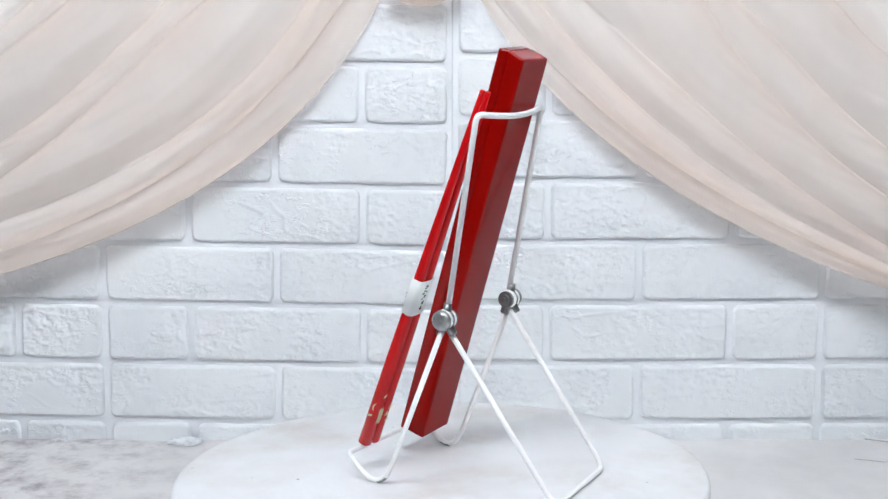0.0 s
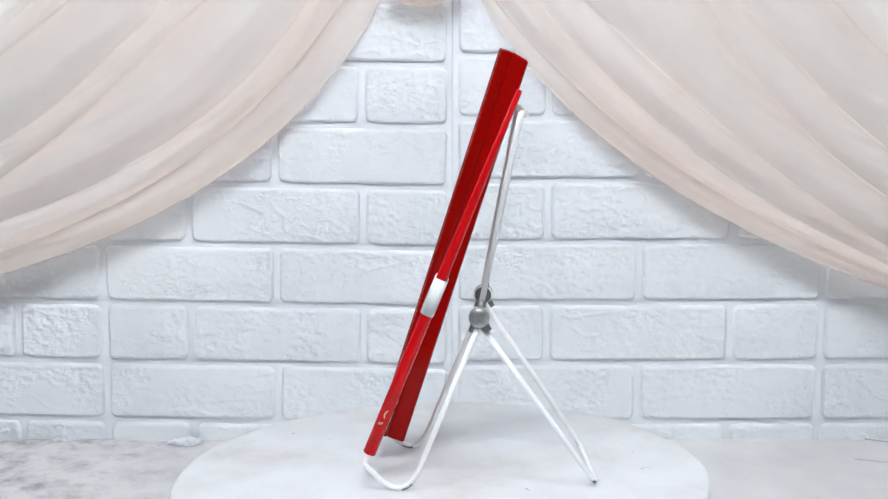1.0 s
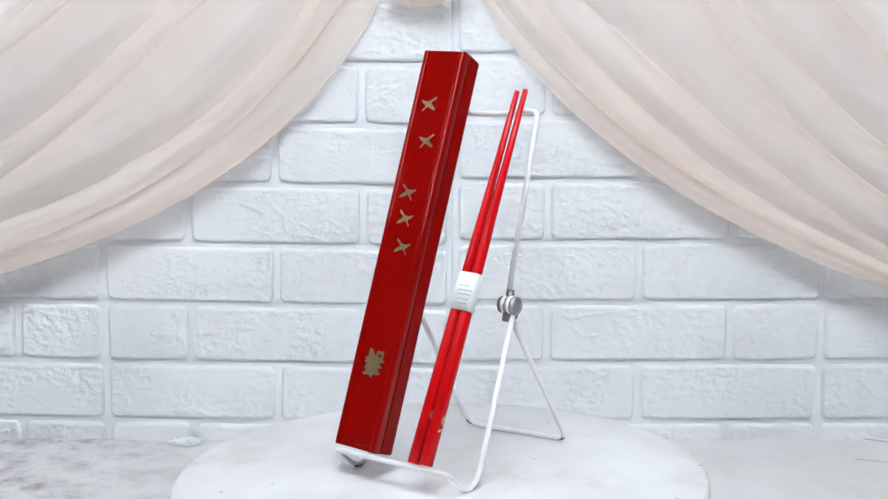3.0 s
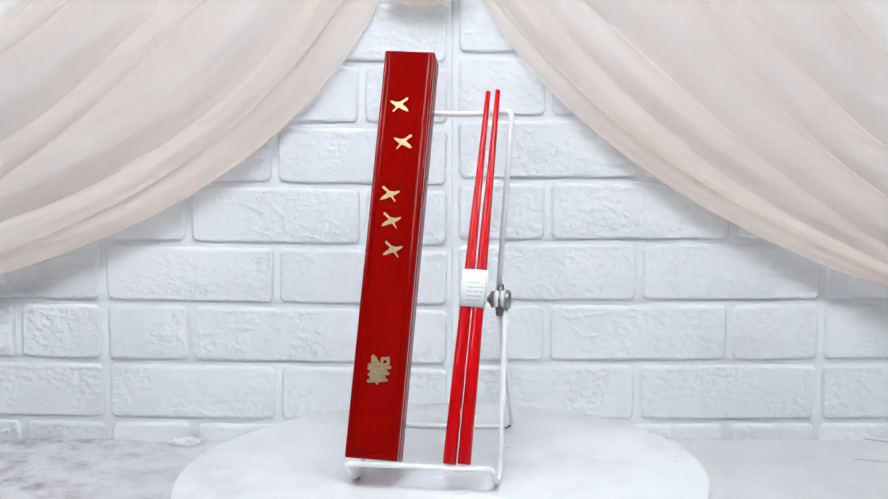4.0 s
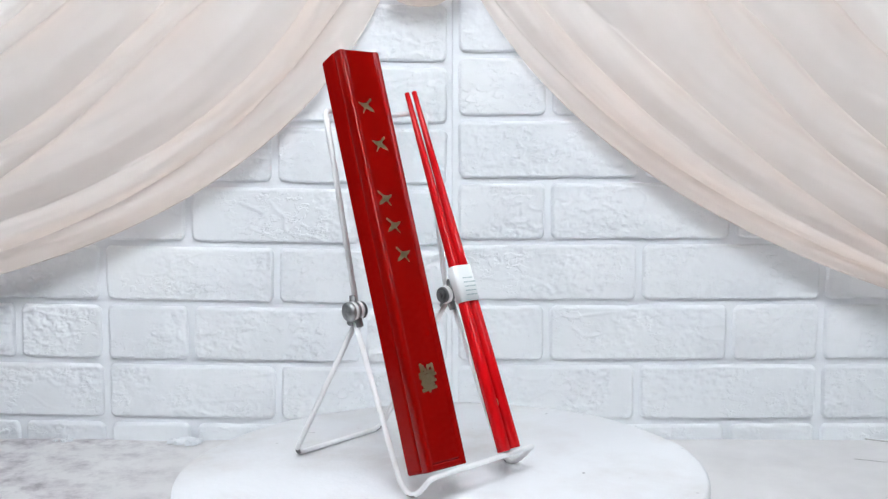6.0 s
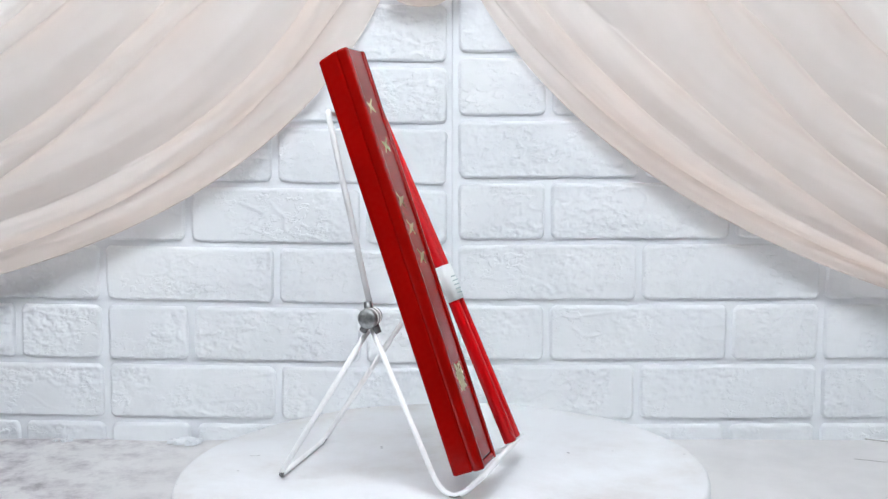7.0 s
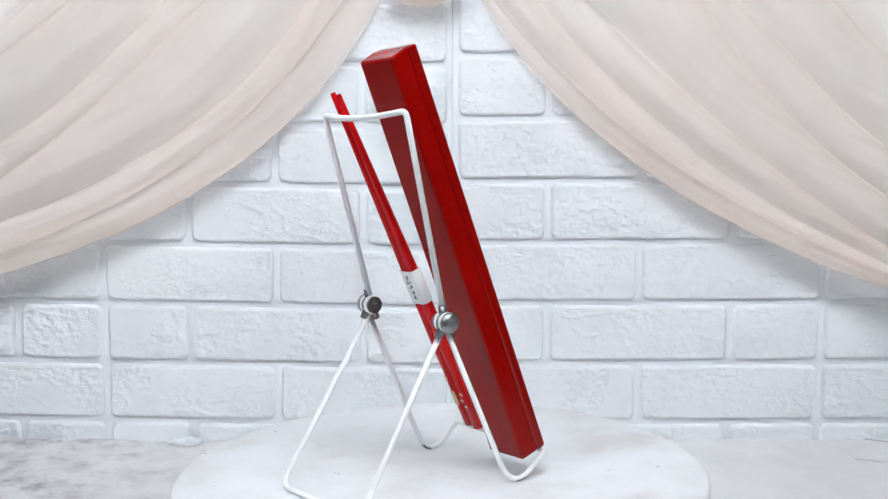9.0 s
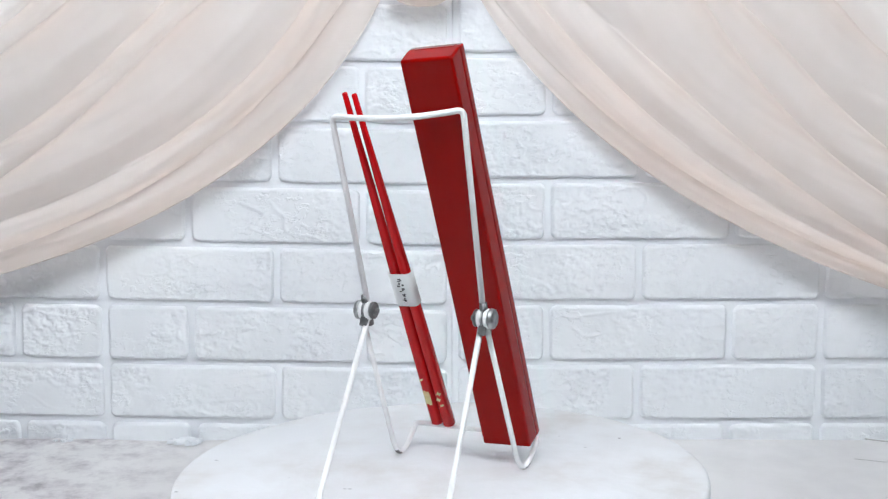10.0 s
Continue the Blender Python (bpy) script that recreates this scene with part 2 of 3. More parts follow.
def build_table():
    t = tagged(new("table"), "white plaster-topped table with grey mottled stains against the brick wall", "table")
    t.location = (0, 0, FLOOR_Z)
    h = TABLE_Z - FLOOR_Z
    bm = bmesh.new()
    nx, ny = 120, 60
    grid = [[None] * (ny + 1) for _ in range(nx + 1)]
    for i in range(nx + 1):
        for j in range(ny + 1):
            x, y = -0.8 + 1.6 * i / nx, -0.42 + (WALL_Y - 0.003 + 0.42) * j / ny
            z = h - 0.0008 + 0.0016 * noise.noise(Vector((x * 14, y * 14, 3)))
            grid[i][j] = bm.verts.new((x, y, z))
    for i in range(nx):
        for j in range(ny):
            bm.faces.new((grid[i][j], grid[i + 1][j], grid[i + 1][j + 1], grid[i][j + 1]))
    part("tabletop", bm, M_TABLE, t, smooth=True)
    part("board", box_mesh(-0.8, 0.8, -0.42, WALL_Y - 0.003, h - 0.035, h - 0.004, bevel=0.002), M_TABLE, t)
    rnd = random.Random(8)
    for pts, wide in ((((0.340, 0.262), (0.352, 0.258), (0.359, 0.2545), (0.376, 0.251), (0.40, 0.244)), 0.0007), (((0.369, 0.3205), (0.375, 0.317), (0.383, 0.313), (0.397, 0.310)), 0.0036)):
        bm = bmesh.new()
        low = [(x, y - wide * rnd.uniform(0.4, 1.0)) for x, y in pts]
        add_plate(bm, low + [(x, y + wide * rnd.uniform(0.2, 0.8)) for x, y in reversed(pts)], 0.0002, Matrix.Translation((0, 0, h + 0.0003)))
        part("crack", bm, M_CRACK, t, "dark crack in the plaster")
    for x in (-0.72, 0.72):
        for y in (-0.36, 0.24):
            part("leg", box_mesh(x - 0.025, x + 0.025, y - 0.025, y + 0.025, 0, h - 0.035, bevel=0.003), M_WHITE, t)


# ---------------------------------------------------------------- turntable
LEAN = -1.037
START, RATE = 238.881, 27.51


def build_turntable():
    t = tagged(new("turntable"), "round white plaster-topped turntable turning on the table", "turntable")
    t.matrix_basis = pose(0, 0, 0, 0, LEAN, 0)
    bm = bmesh.new()
    prof = [(0, 0)]
    for i in range(1, 16):
        prof.append((0.1555 * i / 15, 0))
    prof += [(0.1568, -0.0004), (0.1576, -0.0012), (0.1580, -0.0026), (0.1580, -0.021), (0.1570, -0.023), (0.06, -0.023), (0, -0.023)]
    add_turned(bm, prof, steps=160)
    for v in bm.verts:
        if v.co.z > -0.003:
            r = v.co.xy.length
            v.co.z += 0.0009 * noise.noise(Vector((v.co.x * 24, v.co.y * 24, 7))) * min(1, r / 0.03)
            v.co.z -= 0.0005
        else:
            k = 1 + 0.002 * noise.noise(Vector((v.co.x * 18, v.co.y * 18, 2)))
            v.co.x *= k
            v.co.y *= k
    platter = part("platter", bm, M_PLATTER, t, "white plastered round top", smooth=True)
    bm = bmesh.new()
    add_turned(bm, [(0, -0.0235), (0.05, -0.0235), (0.05, -0.035), (0.115, -0.045), (0.125, -0.052), (0.125, TABLE_Z + 0.003), (0, TABLE_Z + 0.003)], steps=96)
    part("base", bm, M_WHITE, t, smooth=False)
    return platter


def turn_rows(offset=None, lean=True):
    """Rows of a thing that rides on the platter."""
    rows = []
    for i in range(51):
        s = i * 0.2
        m = pose(0, 0, 0, 0, 0, START + RATE * s)
        if lean:
            m = pose(0, 0, 0, 0, LEAN, 0) @ m
        rows.append((s, m @ offset if offset else m))
    return rows


# ---------------------------------------------------------------- wire easel
XL, XR = -0.0425, 0.0370
WIRE = 0.0016
HINGE_Y, HINGE_Z = 0.0256, 0.0990


def build_easel():
    e = tagged(new("wire_easel"), "folding white coated wire display easel with metal hinges", "easel")
    bm = bmesh.new()
    top = [(XL + 0.0016, HINGE_Y, HINGE_Z + 0.004), (XL + 0.0012, 0.0483, 0.2145)]
    n = 9
    for i in range(1, n):
        s = i / n
        bow = math.sin(math.pi * s)
        top.append((XL + (XR - XL) * s, 0.0485 + 0.0015 * s + 0.0042 * bow, 0.2145 - 0.0028 * s - 0.0028 * bow))
    top += [(XR + 0.0014, 0.0500, 0.2117), (XR - 0.0048, HINGE_Y + 0.0006, HINGE_Z + 0.004)]
    add_tube(bm, fillet(top, [0.008] + [0.004] * (n - 1) + [0.008]), WIRE * 1.06)
    part("back_frame", bm, M_WIRE, e, smooth=True)
    bm = bmesh.new()
    low = [(XL - 0.0002, HINGE_Y, HINGE_Z - 0.004), (XL - 0.0022, -0.0190, -0.0079), (XL - 0.0040, -0.0410, 0.0143),
           (XR + 0.0002, -0.0408, 0.0143), (XR + 0.0010, -0.0180, -0.0079), (XR - 0.0006, HINGE_Y, HINGE_Z - 0.004)]
    low_path = fillet(low, [0.022, 0.003, 0.003, 0.022], most=0.75)
    add_tube(bm, low_path, WIRE)
    part("front_frame", bm, M_WIRE, e, smooth=True)
    bm = bmesh.new()
    back = [(XL + 0.0030, HINGE_Y, HINGE_Z - 0.004), (XL - 0.002, 0.0858, 0.0014), (XR - 0.006, 0.0908, 0.0014), (XR - 0.0045, HINGE_Y, HINGE_Z - 0.004)]
    back_path = fillet(back, [0.009, 0.009])
    add_tube(bm, back_path, WIRE)
    part("rear_leg", bm, M_WIRE, e, smooth=True)
    for path, span in ((low_path, (5, 8)), (low_path, (32, 35)), (back_path, (3, 7)), (back_path, (12, 16))):
        bm = bmesh.new()
        add_tube(bm, [p + Vector((0, 0, -0.00022)) for p in path[span[0]:span[1]]], WIRE * 0.97)
        part("worn_tip", bm, M_DARK_STEEL, e, "dark worn bare metal", smooth=True)
    for x, s in ((XL + 0.0008, -1), (XR - 0.0036, 1)):
        m = Matrix.Translation((x, HINGE_Y, HINGE_Z)) @ pose(0, 0, 0, 0, 90 * s, 0) @ Matrix.Diagonal((0.9, 0.9, 0.9, 1))
        bm = bmesh.new()
        add_turned(bm, [(0, -0.0048), (0.0050, -0.0048), (0.0056, -0.0042), (0.0050, -0.0036), (0.0050, -0.0007), (0.0064, -0.0006), (0.0064, 0.0006), (0.0050, 0.0007), (0.0050, 0.0036), (0, 0.0036)], m, 28)
        hinge = part("hinge", bm, M_STEEL, e, "dull grey metal hinge")
        for h in (-0.0022, 0.0022):
            bm = bmesh.new()
            add_turned(bm, [(0.0046, h - 0.0015), (0.0057, h - 0.0014), (0.0063, h - 0.0007), (0.0064, h), (0.0063, h + 0.0007), (0.0057, h + 0.0014), (0.0046, h + 0.0015)], m, 28)
            part("wire_loop", bm, M_WIRE, hinge, "white coated wire loop", smooth=True)
        bm = bmesh.new()
        add_turned(bm, [(0, 0.0037), (0.0062, 0.0037), (0.0065, 0.0042), (0.0062, 0.0062), (0.0050, 0.0071), (0.0024, 0.0076), (0, 0.0077)], m, 24)
        part("bolt_head", bm, M_STEEL, hinge, smooth=True)
        bm = bmesh.new()
        add_turned(bm, [(0, -0.0088), (0.0016, -0.0087), (0.0019, -0.0084), (0.0019, -0.0073), (0.0033, -0.0073), (0.0036, -0.0070), (0.0036, -0.0062), (0.0054, -0.0061), (0.0056, -0.0057), (0.0056, -0.0049), (0, -0.0049)], m, 24)
        part("nut", bm, M_DARK_STEEL, hinge)
        bm = bmesh.new()
        for dy, dz in ((0.0018, 0.0090), (-0.0042, -0.0090), (0.0050, -0.0082)):
            add_tube(bm, [(x, HINGE_Y, HINGE_Z), (x, HINGE_Y + dy, HINGE_Z + dz)], lambda u: 0.0030 - 0.0008 * u, 10)
        part("crimp", bm, M_DARK_STEEL, hinge, "dark crimped metal ends", smooth=True)
    return e


# ---------------------------------------------------------------- chopstick box
BOX_W, BOX_D, BOX_L = 0.0309, 0.0176, 0.2454
LID_Y = -0.0001


def box_pose():
    z = Vector((0.0102, 0.0785, 0.2296)).normalized()
    x = Vector((1, 0.050, -0.045))
    x = (x - z * x.dot(z)).normalized()
    y = z.cross(x)
    m = Matrix((x, y, z)).transposed().to_4x4()
    return Matrix.Translation((-0.0479, -0.0404, 0.0178)) @ m


def crane_outline(flip=1):
    """A flying crane: neck, a swept wing, tail legs and the other wing, in millimetres."""
    pts = [(-5.9, 2.3), (-4.9, 1.1), (-3.4, -0.1), (-2.2, -0.9), (-2.1, -1.6), (-3.9, -4.1), (-3.4, -4.5), (-1.2, -2.0), (-0.2, -1.5), (2.3, -2.7), (3.9, -3.3), (5.6, -3.6), (5.0, -2.4), (3.9, -1.1),
           (2.2, 0.1), (1.7, 1.2), (3.1, 2.3), (4.7, 3.6), (5.0, 4.4), (4.2, 5.0), (2.5, 3.6), (0.8, 2.2), (-0.5, 1.9), (-3.0, 1.8), (-4.4, 2.4)]
    return [(x * flip * 0.001, y * 0.001) for x, y in (pts if flip > 0 else pts[::-1])]


def add_rail(bm, xc, yc, hx, hy, z0, z1, sides=48):
    """A moulding with a softly rounded section and eased ends."""
    rings = []
    for z, k in ((z0, 0.80), (z0 + 0.0003, 0.93), (z0 + 0.0010, 1.0), (z0 + 0.0014, 1.0), (z1 - 0.0014, 1.0), (z1 - 0.0010, 1.0), (z1 - 0.0003, 0.93), (z1, 0.80)):
        ring = []
        for i in range(sides):
            t = 2 * math.pi * i / sides
            c, s = math.cos(t), math.sin(t)
            q = (abs(c) ** 3.2 + abs(s) ** 3.2) ** (-1 / 3.2)
            ring.append(bm.verts.new((xc + hx * k * q * c, yc + hy * k * q * s, z)))
        rings.append(ring)
    for p, q in zip(rings, rings[1:]):
        for i in range(sides):
            bm.faces.new((p[i], p[(i + 1) % sides], q[(i + 1) % sides], q[i]))
    bm.faces.new(rings[0][::-1])
    bm.faces.new(rings[-1])


def build_box():
    b = tagged(new("chopstick_box"), "red lacquered chopstick box with sliding lid and gold cranes", "box")
    W, D, L = BOX_W, BOX_D, BOX_L
    rail = 0.0046
    bm = bmesh.new()
    add_box(bm, 0, W, 0.0054, D, 0, L, bevel=0.0015, segments=4)
    for v in bm.verts:
        back = (v.co.y - 0.0054) / (D - 0.0054)
        side = v.co.x / W
        v.co.x += 0.0006 * back
        v.co.y -= 0.0016 * side * back
        if v.co.z > L / 2:
            v.co.z -= 0.0024 * back
    part("case", bm, M_CASE, b)
    for x0 in (0.0, W - rail):
        bm = bmesh.new()
        add_rail(bm, x0 + rail / 2, 0.0022, rail / 2, 0.0035, 0, L - 0.0004)
        part("rail", bm, M_LACQUER, b, smooth=True)
        bm = bmesh.new()
        xc = x0 + (rail - 0.0018 if x0 == 0 else 0.0018)
        add_tube(bm, [(xc, -0.0006, 0.004), (xc, -0.0006, L - 0.002)], 0.0006, 8)
        part("bead", bm, M_LACQUER, b, smooth=True)
    part("foot_rim", box_mesh(rail - 0.001, W - rail + 0.001, -0.0008, 0.0050, 0, 0.0038, bevel=0.0012, segments=4), M_LACQUER, b)
    lid = part("lid", box_mesh(rail - 0.0010, W - rail + 0.0010, LID_Y, 0.0046, 0.0042, L - 0.0002, bevel=0.0005), M_LACQUER, b)
    face = Matrix.Translation((0, LID_Y, 0)) @ pose(0, 0, 0, 90, 0, 0)
    for x, h, turn, flip in ((0.0122, 0.2110, 0, 1), (0.0166, 0.1880, 0, 1), (0.0116, 0.1555, 0, -1), (0.0139, 0.1395, 0, -1), (0.0165, 0.1222, 0, -1)):
        bm = bmesh.new()
        add_plate(bm, crane_outline(flip), 0.00015, face @ pose(x, h, 0, 0, 0, turn))
        part("crane", bm, M_GOLD, lid, "printed gold flying crane")
    # the gold character, upside down on the upright box, in brush strokes (millimetres)
    bm = bmesh.new()
    m = face @ pose(0.0153, 0.0515, 0, 0, 0, 177)
    strokes = (((-5.0, 6.4), (5.2, 6.7), 0.75), ((0.1, 8.0), (-0.1, 4.6), 0.7), ((-3.8, 4.6), (4.0, 4.7), 0.7), ((-5.6, 2.6), (5.2, 3.1), 0.72), ((5.2, 3.1), (4.2, 1.2), 0.7),
               ((-4.2, 1.0), (4.4, 1.2), 0.66), ((-6.1, -0.9), (6.0, -0.6), 0.78), ((0.4, 4.6), (0.0, -0.9), 0.7), ((-4.8, -2.7), (-0.7, -2.6), 0.68), ((-4.8, -2.7), (-4.4, -6.4), 0.7),
               ((-0.7, -2.6), (-1.0, -6.2), 0.68), ((-4.4, -6.2), (-1.0, -6.0), 0.7), ((0.6, -2.9), (6.0, -2.5), 0.72), ((3.9, -1.2), (4.5, -7.4), 0.85), ((4.5, -7.4), (2.9, -6.6), 0.6), ((1.4, -4.2), (2.5, -5.2), 0.75))
    for k, ((xa, ya), (xb, yb), wid) in enumerate(strokes):
        ya, yb = ya + 0.14 * xa, yb + 0.14 * xb
        d = Vector((xb - xa, yb - ya))
        half = d.length / 2
        outline = []
        for i in range(16):
            t = math.pi * (i / 7.5 - 0.5) if i < 8 else math.pi * ((i - 8) / 7.5 + 0.5)
            w = wid * (1.36 if i < 8 else 1.18)
            outline.append(((math.cos(t) * w + (half if i < 8 else -half)) * 0.001, math.sin(t) * w * 0.001))
        add_plate(bm, outline, 0.00012 + 0.00001 * k, m @ pose((xa + xb) * 0.0005, (ya + yb) * 0.0005, 0, 0, 0, math.degrees(math.atan2(d.y, d.x))))
    part("character", bm, M_GOLD, lid, "printed gold written character, upside down")
    return b


# ---------------------------------------------------------------- chopsticks
STICKS = (((0.0131, -0.0400, 0.0160), (0.0240, 0.0494, 0.2236)), ((0.0215, -0.0400, 0.0164), (0.0300, 0.0494, 0.2244)))


def stick_frame(a, b):
    a, b = Vector(a), Vector(b)
    z = (b - a).normalized()
    x = Vector((1, 0, 0))
    x = (x - z * x.dot(z)).normalized()
    return Matrix.Translation(a) @ Matrix((x, z.cross(x), z)).transposed().to_4x4(), (b - a).length


def build_stick(a, b, marks, side_marks=()):
    m, length = stick_frame(a, b)
    s = tagged(new("chopstick"), "bright red lacquered tapered chopstick with gold print near its end", "chopstick", "pair of chopsticks")
    bm = bmesh.new()
    rings = []
    sides = 16
    for h, r in ((0, 0.0034), (0.0005, 0.0038), (0.06, 0.0036), (0.12, 0.0030), (0.18, 0.0021), (length - 0.0004, 0.00145), (length, 0.0012)):
        ring = []
        for k in range(sides):
            t = 2 * math.pi * (k + 0.5) / sides
            q = (abs(math.cos(t)) ** 2.5 + abs(math.sin(t)) ** 2.5) ** (-1 / 2.5)
            ring.append(bm.verts.new((r * q * math.cos(t), r * q * math.sin(t), h)))
        rings.append(ring)
    for p, q in zip(rings, rings[1:]):
        for k in range(sides):
            bm.faces.new((p[k], p[(k + 1) % sides], q[(k + 1) % sides], q[k]))
    bm.faces.new(rings[0][::-1])
    bm.faces.new(rings[-1])
    shaft = part("shaft", bm, M_STICK, s, smooth=True)
    rear = Matrix(((-1, 0, 0, 0), (0, 0, 1, 0.0038), (0, 1, 0, 0), (0, 0, 0, 1)))
    bm = bmesh.new()
    for outline, x, h in marks:
        add_plate(bm, [(px * 0.001, py * 0.001) for px, py in outline], 0.00015, rear @ pose(x, h, -0.00005, 0, 0, 0))
    side = Matrix(((0, 0, 1, 0.0037), (1, 0, 0, 0), (0, 1, 0, 0), (0, 0, 0, 1)))
    for outline, x, h in side_marks:
        add_plate(bm, [(px * 0.001, py * 0.001) for px, py in outline], 0.0002, side @ pose(x, h, -0.00005, 0, 0, 0))
    part("gold_print", bm, M_GOLD, shaft, "flecks of printed gold")
    return s, shaft, m


PATCH = ((-2.3, -5.2), (-0.6, -4.4), (0.4, -5.6), (2.0, -5.0), (2.2, 1.5), (1.6, 5.2), (0.2, 4.4), (-1.0, 5.8), (-2.4, 4.2), (-2.0, 0.0))
FLECK = ((-1.6, -0.9), (0.2, -0.5), (1.4, 0.6), (0.6, 1.3), (-0.3, 0.5), (-1.2, 0.8))
BIRD = ((-2.0, -1.0), (-0.4, -0.6), (0.6, -1.8), (1.0, -0.4), (2.1, 0.6), (0.4, 0.7), (-0.2, 2.0), (-0.8, 0.6))
MARKS = (((BIRD, 0.0006, 0.0260), (BIRD, -0.0006, 0.0215), (FLECK, 0.0010, 0.0170)), ((PATCH, 0.0002, 0.0215), (FLECK, -0.0008, 0.0350)))


CRESCENT = ((0.9, 3.2), (-0.4, 2.0), (-0.9, 0.2), (-0.5, -1.6), (0.5, -2.6), (0.1, -1.0), (0.1, 0.6), (0.5, 1.9))
SIDE_MARKS = (((CRESCENT, -0.0014, 0.0290),), ((CRESCENT, 0.0002, 0.0265), (FLECK, -0.0004, 0.0205)))


def build_band():
    """Paper sleeve round both chopsticks."""
    m, length = stick_frame([(p + q) / 2 for p, q in zip(STICKS[0][0], STICKS[1][0])], [(p + q) / 2 for p, q in zip(STICKS[0][1], STICKS[1][1])])
    w = tagged(new("paper_band"), "white paper band with small print wrapped round the chopsticks", "paper band")
    z0, z1 = BAND
    bm = bmesh.new()
    n = 40
    loops = []
    for rr, zs in ((0.0, (z0, z1)), (-0.0002, (z1, z0))):
        for z in zs:
            ring = []
            hx, hy = 0.0075 + rr, 0.0040 + rr
            for k in range(n):
                t = 2 * math.pi * k / n
                c, s = math.cos(t), math.sin(t)
                q = (abs(c) ** 4 + abs(s) ** 4) ** -0.25
                wob = 1 + 0.02 * noise.noise(Vector((c * 2, s * 2, z * 60)))
                ring.append(bm.verts.new((hx * q * c * wob, hy * q * s * wob, z)))
            loops.append(ring)
    for p, q in zip(loops, loops[1:] + loops[:1]):
        for k in range(n):
            bm.faces.new((p[k], p[(k + 1) % n], q[(k + 1) % n], q[k]))
    part("sleeve", bm, M_PAPER, w, smooth=True)
    # small print on the front, darker marks on the rear
    rnd = random.Random(4)
    bm = bmesh.new()
    for row in range(5):
        x = -0.0030
        while x < 0.0050:
            wd = rnd.uniform(0.0006, 0.0016)
            add_box(bm, x, x + wd, -0.00422, -0.0036, z0 + 0.0035 + row * 0.0026, z0 + 0.0042 + row * 0.0026)
            x += wd + rnd.uniform(0.0004, 0.0009)
    part("small_print", bm, M_INK, w, "rows of small grey print")
    bm = bmesh.new()
    for k in range(5):
        zc = z0 + 0.0035 + k * 0.0034
        for j in range(3):
            xa, wd = rnd.uniform(-0.0022, 0.0006), rnd.uniform(0.0008, 0.0022)
            add_box(bm, xa, xa + wd, 0.0036, 0.00422, zc + j * 0.0008, zc + j * 0.0008 + rnd.uniform(0.0004, 0.0009))
    part("dark_print", bm, M_DARK_INK, w, "column of dark print")
    return w, m


BAND = (0.0902, 0.1125)


# ---------------------------------------------------------------- curtains
def bezier(p, t):
    return p[0] * (1 - t) ** 2 + p[1] * (2 * t * (1 - t)) + p[2] * t * t


def sway(c, u):
    return c[0] * (1 - u) * (1 - 2 * u) + c[1] * 4 * u * (1 - u) + c[2] * u * (2 * u - 1)


